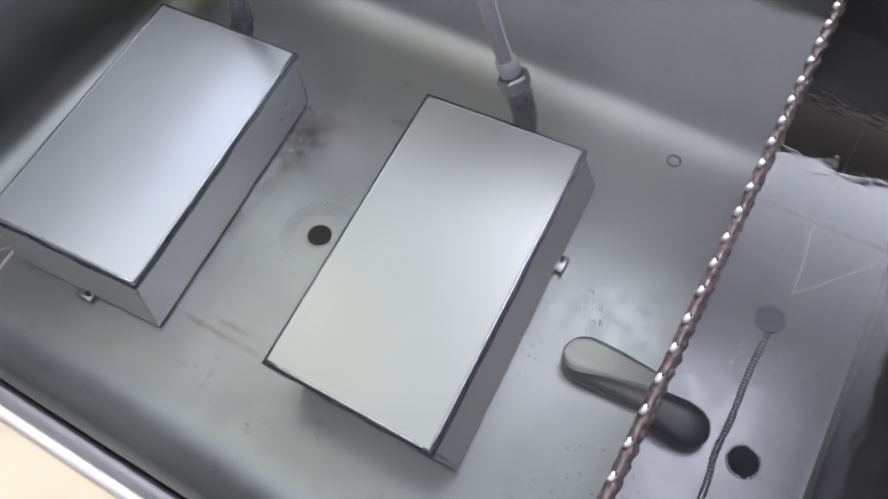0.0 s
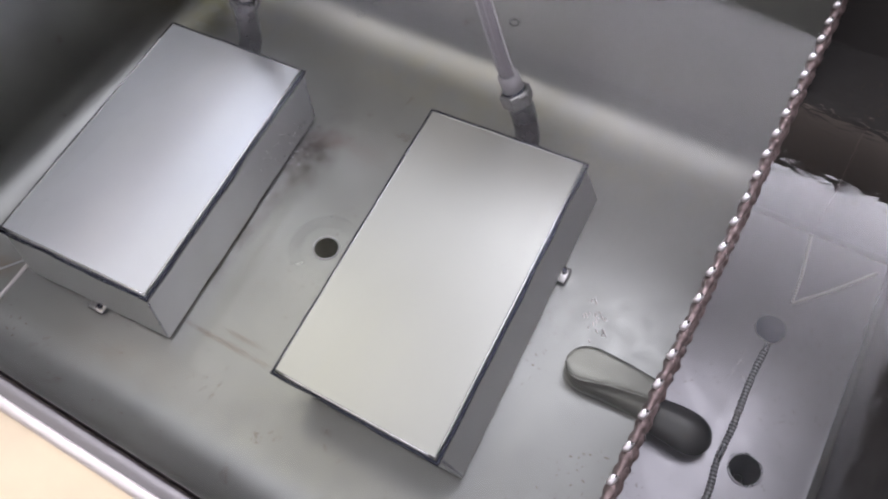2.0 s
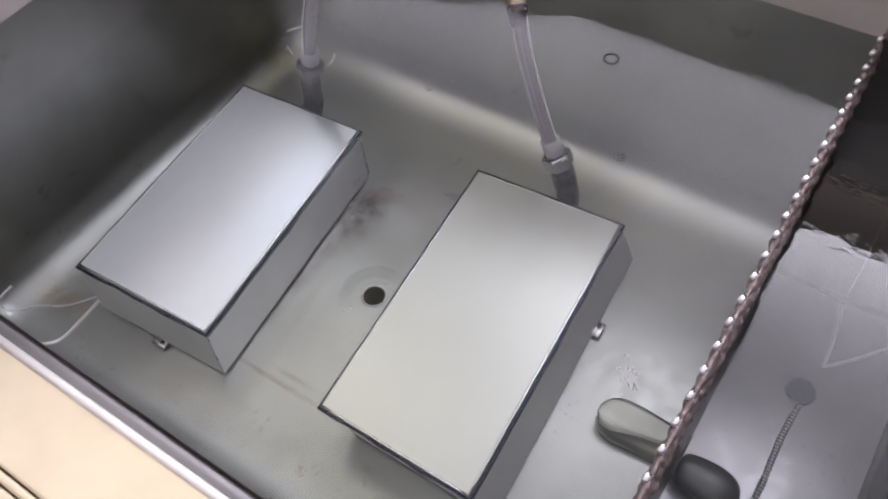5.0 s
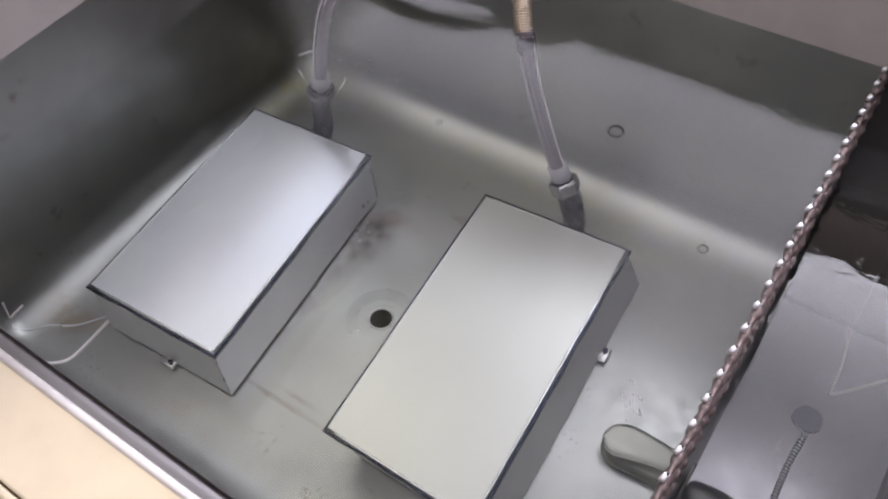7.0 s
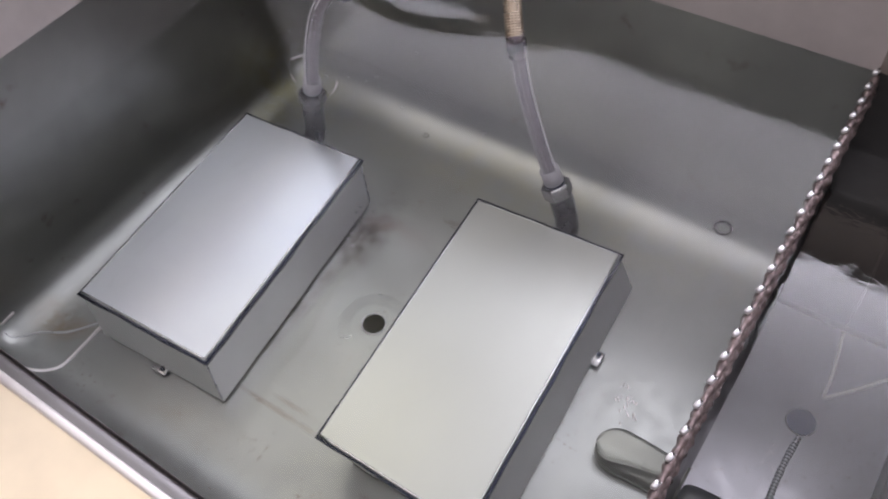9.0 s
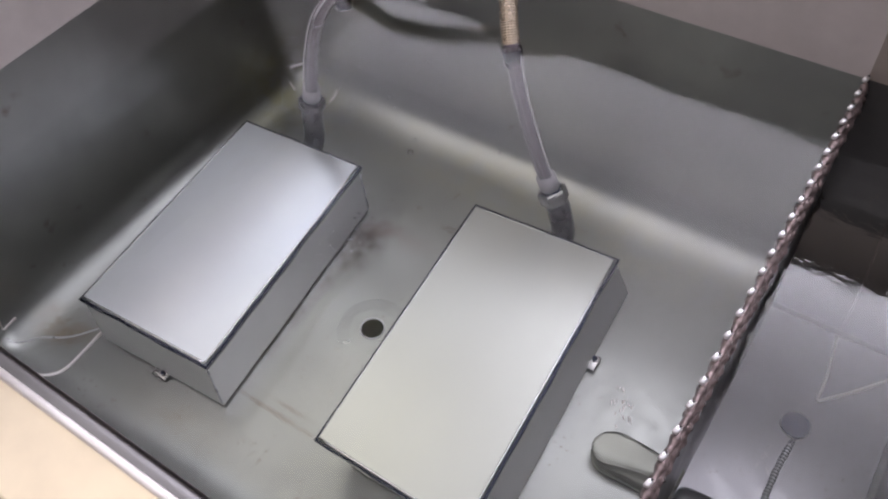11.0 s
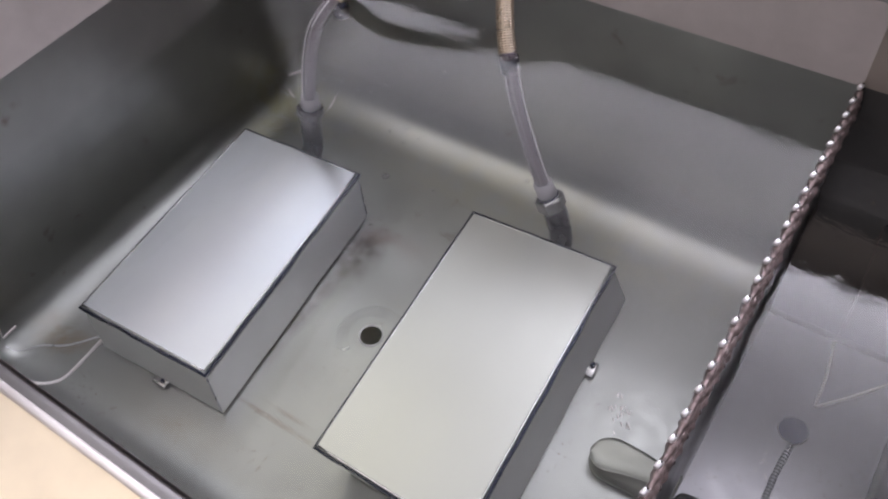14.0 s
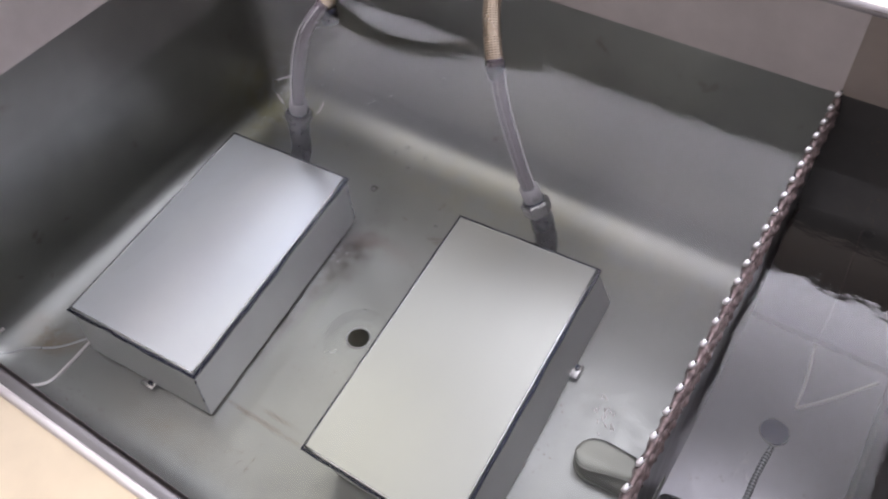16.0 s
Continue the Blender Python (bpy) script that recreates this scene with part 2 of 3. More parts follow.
def sweep(points, radius, segs=16, caps=True):
    """A tube along points; radius: a number or a function of the way along, the angle and the length so far."""
    bm = bmesh.new()
    rings, up, run = [], Vector((0.3, 0.2, 1)).normalized(), 0.0
    for i, p in enumerate(points):
        d = (points[min(i + 1, len(points) - 1)] - points[max(i - 1, 0)]).normalized()
        side = d.cross(up).normalized() if abs(d.dot(up)) < 0.98 else d.orthogonal().normalized()
        up = side.cross(d).normalized()
        if i:
            run += (p - points[i - 1]).length
        ring = []
        for k in range(segs):
            a = 2 * math.pi * k / segs
            r = radius(i / (len(points) - 1), a, run) if callable(radius) else radius
            ring.append(bm.verts.new(p + (side * math.cos(a) + up * math.sin(a)) * r))
        rings.append(ring)
    for r0, r1 in zip(rings, rings[1:]):
        for k in range(segs):
            bm.faces.new((r0[k], r0[(k + 1) % segs], r1[(k + 1) % segs], r1[k]))
    if caps:
        bm.faces.new(rings[0])
        bm.faces.new(rings[-1])
    return bm


def prism(points, z0, z1):
    bm = bmesh.new()
    lo = [bm.verts.new((x, y, z0)) for x, y in points]
    hi = [bm.verts.new((x, y, z1)) for x, y in points]
    n = len(points)
    for k in range(n):
        bm.faces.new((lo[k], lo[(k + 1) % n], hi[(k + 1) % n], hi[k]))
    bm.faces.new(lo)
    bm.faces.new(hi)
    return bm


def circle(x, y, r, n=32):
    return [(x + r * math.cos(2 * math.pi * k / n), y + r * math.sin(2 * math.pi * k / n)) for k in range(n)]


# ---- room ----
def slab(name, x0, x1, y0, y1, z0, z1, material, label):
    return tagged(part(name, box_bm(x0, x1, y0, y1, z0, z1), material), label, kind="structure")


CEIL = 2.3
slab("floor", -2.9, 3.0, -2.8, 4.6, -1.0, -0.9, ROOM_FLOOR, "plain grey room floor")
slab("ceiling", -2.9, 3.0, -2.8, 4.6, CEIL, CEIL + 0.1, CEILING, "plain white ceiling over the room")
# unseen; the room's unlit dark on this side is put into the wall colour
slab("wall_left", -2.65, -2.55, -2.8, 2.1, -0.9, CEIL, WALL_DARK, "unseen room wall, coloured dark for the water's reflection")
slab("wall_left_far", -2.9, -2.8, 2.1, 4.6, -0.9, CEIL, WALL_ROOM, "pale wall of the room")
slab("wall_back", -2.9, 3.0, 4.6, 4.7, -0.9, CEIL, WALL_ROOM, "pale wall of the room")
slab("wall_right", 3.0, 3.1, -2.8, 4.6, -0.9, CEIL, WALL_ROOM, "pale wall of the room")
slab("wall_front", -2.9, 3.0, -2.9, -2.8, -0.9, CEIL, WALL_ROOM, "pale wall of the room")


def smooth(a, b, v):
    t = min(max((v - a) / (b - a), 0.0), 1.0)
    return t * t * (3 - 2 * t)


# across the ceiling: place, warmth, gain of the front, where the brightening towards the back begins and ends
# the ceiling is out of view; these strengths are invented to shape the steel's reflections
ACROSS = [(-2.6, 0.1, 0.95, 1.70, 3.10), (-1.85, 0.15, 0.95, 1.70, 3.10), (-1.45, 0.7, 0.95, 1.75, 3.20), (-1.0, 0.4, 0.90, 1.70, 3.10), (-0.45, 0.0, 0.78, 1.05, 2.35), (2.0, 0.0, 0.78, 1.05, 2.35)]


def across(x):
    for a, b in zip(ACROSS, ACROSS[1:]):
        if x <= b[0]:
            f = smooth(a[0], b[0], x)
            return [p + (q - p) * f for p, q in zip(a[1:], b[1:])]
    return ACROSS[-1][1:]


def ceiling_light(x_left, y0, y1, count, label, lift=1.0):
    """Unseen luminous ceiling of many diffuser sheets, grading made up: brighter and cooler towards the back."""
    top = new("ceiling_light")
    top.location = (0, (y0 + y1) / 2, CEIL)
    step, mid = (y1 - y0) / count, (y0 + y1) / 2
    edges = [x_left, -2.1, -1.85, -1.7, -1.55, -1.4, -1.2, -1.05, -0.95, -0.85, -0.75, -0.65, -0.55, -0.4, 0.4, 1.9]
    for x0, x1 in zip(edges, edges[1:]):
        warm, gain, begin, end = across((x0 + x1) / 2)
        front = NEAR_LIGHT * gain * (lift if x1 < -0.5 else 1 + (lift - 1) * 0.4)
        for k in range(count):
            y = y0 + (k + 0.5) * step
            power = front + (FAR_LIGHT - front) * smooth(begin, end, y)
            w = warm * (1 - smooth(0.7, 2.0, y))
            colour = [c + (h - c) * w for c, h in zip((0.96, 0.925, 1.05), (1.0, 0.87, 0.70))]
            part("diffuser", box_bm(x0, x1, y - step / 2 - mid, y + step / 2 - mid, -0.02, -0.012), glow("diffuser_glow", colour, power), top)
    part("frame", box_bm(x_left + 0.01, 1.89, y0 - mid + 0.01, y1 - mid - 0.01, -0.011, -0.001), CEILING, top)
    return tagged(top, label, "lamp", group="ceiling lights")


ceiling_light(-2.53, -2.2, 0.1, 1, "unseen luminous panel over the front, added to brighten the tank's back", lift=1.6)
ceiling_light(-2.53, 0.1, 0.7, 1, "unseen luminous panel added over the tank")
ceiling_light(-2.53, 0.7, 2.11, 8, "unseen luminous sheets over the back of the tank, added and graded")
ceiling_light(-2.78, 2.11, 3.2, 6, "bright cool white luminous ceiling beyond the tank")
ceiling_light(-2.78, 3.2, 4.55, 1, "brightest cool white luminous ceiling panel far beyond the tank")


def round_fill(x, y, w, d, colour, low, high, label):
    """Unseen fill lamp added for a box lid: nested domed diffusers, brightest in the middle."""
    top = new("added_lamp")
    top.location = (x, y, CEIL - 0.021)
    for k in range(10):
        f = 1 - k / 10
        power = low + (high - low) * (1 - f) ** 1.3
        ring = [(px * w / 2, py * d / 2) for px, py in circle(0, 0, f, 40)]
        part("diffuser", prism(ring, -0.004 * (k + 1), -0.004 * k - 0.0005), glow("fill_lamp_glow", colour, power), top)
    return tagged(top, label, "lamp", group="ceiling lamps")


round_fill(-2.06, 1.62, 0.94, 0.98, (0.93, 0.94, 1.10), 0.7, COOL_FILL, "unseen cool white fill lamp added to brighten a box lid")
round_fill(-1.30, 0.92, 0.90, 0.84, (1.0, 0.94, 0.78), 0.95, WARM_FILL, "unseen warm white fill lamp added to brighten a box lid")


# unseen glowing panes, added on the walls to brighten the tank
def side_fill(x, y0, y1, z0, z1, power):
    top = new("fill_light")
    top.location = (x, (y0 + y1) / 2, z0)
    d = (y1 - y0) / 2
    part("pane", box_bm(-0.012, -0.004, -d, d, 0, z1 - z0), glow("fill_pane_glow", (0.92, 0.91, 1.0), power), top)
    part("fill_frame", box_bm(-0.003, 0.0, -d - 0.05, d + 0.05, -0.05, z1 - z0 + 0.05), CEILING, top)
    return tagged(top, "unseen glowing pane added to the room wall as fill light", kind="structure")


side_fill(2.995, -1.8, 2.4, 0.2, 2.1, RIGHT_FILL)
side_fill(-2.785, 2.2, 4.4, 0.5, 2.1, FAR_FILL)

# ---- tank ----
tank = tagged(new("wash_tank"), "stainless steel wash tank filled with clear water", "tank")
tank.location = (0, 0, -0.9)


def tank_part(name, bm, material, label="", smooth=False, parent=None):
    ob = part(name, bm, material, parent or tank, label, smooth)
    if not parent:
        ob.matrix_parent_inverse = Matrix.Translation((0, 0, 0.9))
    return ob


def basin_path(x0, x1, y0, y1, o, rc, mirror, front):
    """Open outline of a basin inset by o, from the open side's back end round to its front end."""
    r = max(rc - o, 0.006)
    pts, of = [(x1, y1 - o)], o * front
    for cx, cy, a0 in ((x0 + o + r, y1 - o - r, 90), (x0 + o + r, y0 + of + r, 180)):
        for k in range(9):
            a = radians(a0 + 90 * k / 8)
            pts.append((cx + r * math.cos(a), cy + r * math.sin(a)))
    pts.append((x1, y0 + of))
    if mirror:
        pts = [(x0 + x1 - x, y) for x, y in pts]
    return pts


def basin_bm(x0, x1, y0, y1, top, bottom, r, rc, holes, level, mirror=False, front=1.0, slant=0.0):
    bm = bmesh.new()
    levels = [(0, top), (0, level), (0, bottom + r + 0.1), (0, bottom + r + 0.03), (0, bottom + r)]
    for k in range(1, 25):  # quarter round that eases into the floor
        a = radians(90 * k / 24)
        ease = (k / 24) ** 3
        levels.append((r * (1 - math.cos(a)) + 0.012 * ease, bottom + r * (1 - math.sin(a)) * (1 - 0.0 * ease)))
    levels += [(r + 0.020, bottom)]
    rings = [[bm.verts.new((x, y, z)) for x, y in basin_path(x0, x1, y0 + slant * min(1.0, max(0.0, -z / 0.26)), y1, o, rc, mirror, front)] for o, z in levels]
    for a, b in zip(rings, rings[1:]):
        for k in range(len(a) - 1):
            bm.faces.new((a[k], a[k + 1], b[k + 1], b[k]))
    last = rings[-1]
    edges = [bm.edges.get((last[k], last[k + 1])) for k in range(len(last) - 1)] + [bm.edges.new((last[-1], last[0]))]
    for hx, hy, hr in holes:
        h = [bm.verts.new((x, y, bottom)) for x, y in circle(hx, hy, hr, 40)]
        edges += [bm.edges.new((h[k], h[(k + 1) % 40])) for k in range(40)]
    bmesh.ops.triangle_fill(bm, edges=edges, use_beauty=True)
    bm.normal_update()
    middle = Vector(((x0 + x1) / 2, (y0 + y1) / 2, 0.0))
    for f in bm.faces:
        if f.normal.dot(middle - f.calc_center_median()) < 0:
            f.normal_flip()
    return bm


DRAIN = (-0.390, 0.329, 0.0148)
HOLE = (0.135, 0.346, 0.0175)
PORT = (0.104, 0.520, 0.0175)
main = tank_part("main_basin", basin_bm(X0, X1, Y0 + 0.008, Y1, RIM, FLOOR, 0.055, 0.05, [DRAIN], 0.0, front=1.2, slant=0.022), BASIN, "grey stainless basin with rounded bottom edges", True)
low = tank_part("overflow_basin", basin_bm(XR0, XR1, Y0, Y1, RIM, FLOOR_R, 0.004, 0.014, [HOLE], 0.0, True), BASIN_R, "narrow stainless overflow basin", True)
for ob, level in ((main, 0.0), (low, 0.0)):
    ob.data.materials.append(DRY_LIT if ob is main else DRY_SHADED)  # above the water: brighter light put into the colour, shade in the overflow
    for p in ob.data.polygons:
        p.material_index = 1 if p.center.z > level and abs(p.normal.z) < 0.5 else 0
low.data.materials.append(WALL_SHADED)  # the overflow's upright walls are coloured dark for the shade in there
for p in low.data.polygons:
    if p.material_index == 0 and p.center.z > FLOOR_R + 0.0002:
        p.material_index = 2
for ob in (main, low):
    s = ob.modifiers.new("sheet", "SOLIDIFY")
    s.thickness, s.offset, s.use_rim = 0.002, -1, False


def cup(x, y, r, z, depth, material, name, parent):
    bm = bmesh.new()
    a = [bm.verts.new((px, py, z)) for px, py in circle(x, y, r, 40)]
    b = [bm.verts.new((px, py, z - depth)) for px, py in circle(x, y, r, 40)]
    for k in range(40):
        bm.faces.new((a[k], a[(k + 1) % 40], b[(k + 1) % 40], b[k]))
    bm.faces.new(b)
    return part(name, bm, material, parent)


def lip_ring(x, y, r, z, tube, material, name, parent):
    pts = [Vector((px, py, z)) for px, py in circle(x, y, r, 40)]
    bm = sweep(pts + [pts[0]], tube, 8, False)
    return part(name, bm, material, parent, smooth=True)


cup(*DRAIN, FLOOR, 0.25, BLACK, "drain_pipe", main)
lip_ring(DRAIN[0], DRAIN[1], DRAIN[2] + 0.0004, FLOOR + 0.0004, 0.0012, WELD, "drain_lip", main)
worn = bmesh.new()
inner, outer = [[worn.verts.new((x, y, FLOOR + 0.0003)) for x, y in circle(DRAIN[0], DRAIN[1], r, 48)] for r in (0.029, 0.046)]
for k in range(48):
    worn.faces.new((inner[k], inner[(k + 1) % 48], outer[(k + 1) % 48], outer[k]))
part("worn_ring", worn, WORN, main, "faint worn ring round the drain")
cup(*HOLE, FLOOR_R, 0.13, BLACK, "outlet_pipe", low)
lip_ring(HOLE[0], HOLE[1], HOLE[2] + 0.0004, FLOOR_R + 0.0004, 0.0012, WELD, "outlet_lip", low)
part("port_cover", prism(circle(*PORT, 40), FLOOR_R + 0.001, FLOOR_R + 0.004), BLUE_HOLE, low, "blue-grey round port cover")
lip_ring(PORT[0], PORT[1], PORT[2], FLOOR_R + 0.002, 0.001, WELD, "port_lip", low)


def weld(points, width, material, parent, name="weld_seam", beads=True):
    pts = [Vector(p) for p in points]
    total = sum((b - a).length for a, b in zip(pts, pts[1:]))
    fine = spline(points, max(4, int(total / 0.0012 / max(1, len(points) - 1))))
    def r(u, a, run):
        return width * (1 + (0.28 * math.sin(run * 2 * math.pi / 0.0045) if beads else 0) + 0.25 * noise.noise((run * 40, 3.1, 0.2)))
    return part(name, sweep(fine, r, 8), material, parent, smooth=True)


weld([(0.108, 0.500, FLOOR_R), (0.1055, 0.45, FLOOR_R), (0.107, 0.383, FLOOR_R), (0.1055, 0.339, FLOOR_R), (0.110, 0.287, FLOOR_R), (0.109, 0.10, FLOOR_R)], 0.0036, WELD, low)
weld([(0.115, 0.566, FLOOR_R), (0.1135, 0.61, FLOOR_R), (0.106, 0.672, FLOOR_R)], 0.0020, EDGE_BRIGHT, low)
weld([(0.1155, 0.566, FLOOR_R), (0.150, 0.604, FLOOR_R), (0.192, 0.656, FLOOR_R)], 0.0022, EDGE_BRIGHT, low, beads=False)
weld([(0.106, Y1 - 0.001, FLOOR_R), (0.104, Y1 - 0.001, -0.30), (0.093, Y1 - 0.001, -0.17)], 0.0010, LUG, low)
for hx, hz in ((0.059, -0.112), (0.100, -0.169)):  # small bores in the back wall
    bore = prism(circle(0, 0, 0.0062, 20), 0.0, 0.003)
    bmesh.ops.transform(bore, matrix=pose(hx, Y1 - 0.0005, hz, 90), verts=bore.verts[:])
    part("bore", bore, BLACK, low)

# decks round the tank, each with a rolled inner lip
D_OUT = 0.16
decks = {
    "front_deck": (X0 - D_OUT, XR1 + D_OUT, -0.0700, Y0 - 0.004),
    "front_trim": (X0 - D_OUT, XR1 + D_OUT, -0.0768, -0.0710),
    "front_apron": (X0 - D_OUT, XR1 + D_OUT, Y0 - 0.30, -0.0778),
    "back_deck": (X0 - D_OUT, XR1 + D_OUT, Y1 + 0.004, Y1 + 0.05),
    "left_deck": (X0 - D_OUT, X0 - 0.004, Y0 - 0.003, Y1 + 0.003),
    "right_deck": (XR1 + 0.004, XR1 + D_OUT, Y0 - 0.003, Y1 + 0.003),
}
for name, (a, b, c, d) in decks.items():
    tank_part(name, box_bm(a, b, c, d, RIM - 0.012, RIM + 0.001, 0.002), DECK, "warm-tinted brushed steel deck with fine stains")


def lip(name, p, q, r=0.0055, material=LIP, label="bright rolled steel lip"):
    tank_part(name, sweep([Vector(p), Vector(q)], r, 24), material, label, True)


# darker than the other lips: what it reflects is put into the colour
lip("front_lip", (X0 - 0.004, Y0, RIM - 0.0055), (XR1 + 0.004, Y0, RIM - 0.0055), 0.0070, LIP_DARK, "rolled steel lip, dark reflection put in its grey")
tank_part("front_edge", sweep([Vector((X0 - 0.004, Y0 - 0.0058, RIM + 0.0002)), Vector((XR1 + 0.004, Y0 - 0.0058, RIM + 0.0002))], 0.0034, 12), EDGE_BRIGHT, "bright edge of the deck", True)
lip("back_lip", (X0 - 0.004, Y1 + 0.005, RIM - 0.003), (XR1 + 0.004, Y1 + 0.005, RIM - 0.003))
lip("left_lip", (X0 - 0.005, Y0, RIM - 0.003), (X0 - 0.005, Y1, RIM - 0.003))
lip("right_lip", (XR1 + 0.005, Y0, RIM - 0.003), (XR1 + 0.005, Y1, RIM - 0.003))
for name, (a, b, c, d) in {
    "front_casing": (X0 - 0.15, XR1 + 0.15, Y0 - 0.29, Y0 - 0.27), "back_casing": (X0 - 0.15, XR1 + 0.15, Y1 + 0.03, Y1 + 0.045),
    "left_casing": (X0 - 0.15, X0 - 0.13, Y0 - 0.268, Y1 + 0.028), "right_casing": (XR1 + 0.13, XR1 + 0.15, Y0 - 0.268, Y1 + 0.028)}.items():
    tank_part(name, box_bm(a, b, c, d, -0.9, RIM - 0.014), DECK)

# ---- weir between the basins: plate, waved crest, teeth ----
weir = tank_part("weir", box_bm(WEIR_X - 0.0012, WEIR_X + 0.0012, Y0 + 0.002, Y1 - 0.002, FLOOR_R + 0.001, -0.029), WEIR_PLATE, "steel overflow weir with a waved crest")
TEETH = [0.6770 - 0.0228 * k for k in range(13)]
TEETH += [TEETH[-1] - 0.0239 * k for k in range(1, 18)]


def wave_at(y):
    """How many teeth lie behind y, for the crest's wave."""
    for k in range(len(TEETH) - 1):
        if y >= TEETH[k + 1]:
            return k + (TEETH[k] - y) / (TEETH[k] - TEETH[k + 1])
    return len(TEETH) - 1.0


part("crest_plate", box_bm(WEIR_X - 0.0016, WEIR_X + 0.0020, Y0 + 0.012, Y1 - 0.002, -0.0285, -0.003), WEIR, weir)
for bar, (z, shift, r0, r1) in enumerate(((-0.0040, 0.0, 0.0027, 0.0016), (-0.0130, 0.3, 0.0034, 0.0018), (-0.0225, 0.6, 0.0034, 0.0016))):
    pts = [Vector((WEIR_X + 0.0002 + 0.0011 * bar, 0.679 + (0.006 - 0.679) * k / 420, z)) for k in range(421)]

    def swell(u, a, run, z=z, shift=shift, r0=r0, r1=r1):
        y = 0.679 - run
        beat = max(0.0, math.cos(2 * math.pi * (wave_at(y) - 0.18 - shift)))
        return r0 + r1 * beat ** 1.5 + 0.0007 * noise.noise((run * 210, 2.2 * math.cos(a), z * 300))

    part("crest_bar", sweep(pts, swell, 14), WEIR, weir, "mauve-brown knobbly steel bar", True)
tooth_me = None
for k, y in enumerate(TEETH):
    if tooth_me is None:
        bm = box_bm(-0.0026, 0.0024, -0.0040, 0.0034, -0.0022, 0.0018, 0.0014, 2)
        for v in bm.verts:
            v.co.x += 0.25 * v.co.y
            v.co.z += 0.0016 * math.cos(v.co.y * 420)
        tooth = part("tooth", bm, CHROME, weir, smooth=True)
        tooth_me = tooth.data
        pin_bm = prism(circle(0.0010, 0.0018, 0.0010, 10), 0.0, 0.0036)
        pin_me = part("pinhole", pin_bm, BLACK, tooth).data
    else:
        tooth = new("tooth", tooth_me)
        tooth.parent = weir
        new("pinhole", pin_me).parent = tooth
    tooth.location = (WEIR_X - 0.0010 + 0.0006 * noise.noise((k * 1.7, 0, 0)), y + 0.0012 * noise.noise((k * 1.3, 5, 0)), 0.0030)
lug_me = None
for k in range(len(TEETH) - 1):
    y = TEETH[k] + 0.3 * (TEETH[k + 1] - TEETH[k])
    if lug_me is None:
        bm = bmesh.new()
        bmesh.ops.create_uvsphere(bm, u_segments=10, v_segments=6, radius=0.0030)
        lug = part("notch_lug", bm, LUG, weir, smooth=True)
        lug_me = lug.data
    else:
        lug = new("notch_lug", lug_me)
        lug.parent = weir
    lug.location = (WEIR_X + 0.0042, y, -0.0175)


# ---- water ----
def water(name, x0, x1, y0, y1, z, material, label):
    bm = bmesh.new()
    bmesh.ops.create_grid(bm, x_segments=2, y_segments=2, size=0.5)
    for v in bm.verts:
        v.co = ((x0 + x1) / 2 + v.co.x * (x1 - x0), (y0 + y1) / 2 + v.co.y * (y1 - y0), z)
    bm.normal_update()
    bmesh.ops.reverse_faces(bm, faces=[f for f in bm.faces if f.normal.z < 0])
    ob = tagged(part(name, bm, material), label, kind="structure")
    ob.visible_shadow = False
    return ob


water_main = water("water_main", X0, WEIR_X - 0.0012, Y0 - 0.012, Y1 + 0.022, 0.0, WATER, "clear still water with faint ripples")
water_low = water("water_overflow", XR0, XR1, Y0 - 0.012, Y1 + 0.022, WATER_R, WATER_LOW, "lower rippled water of the overflow basin")


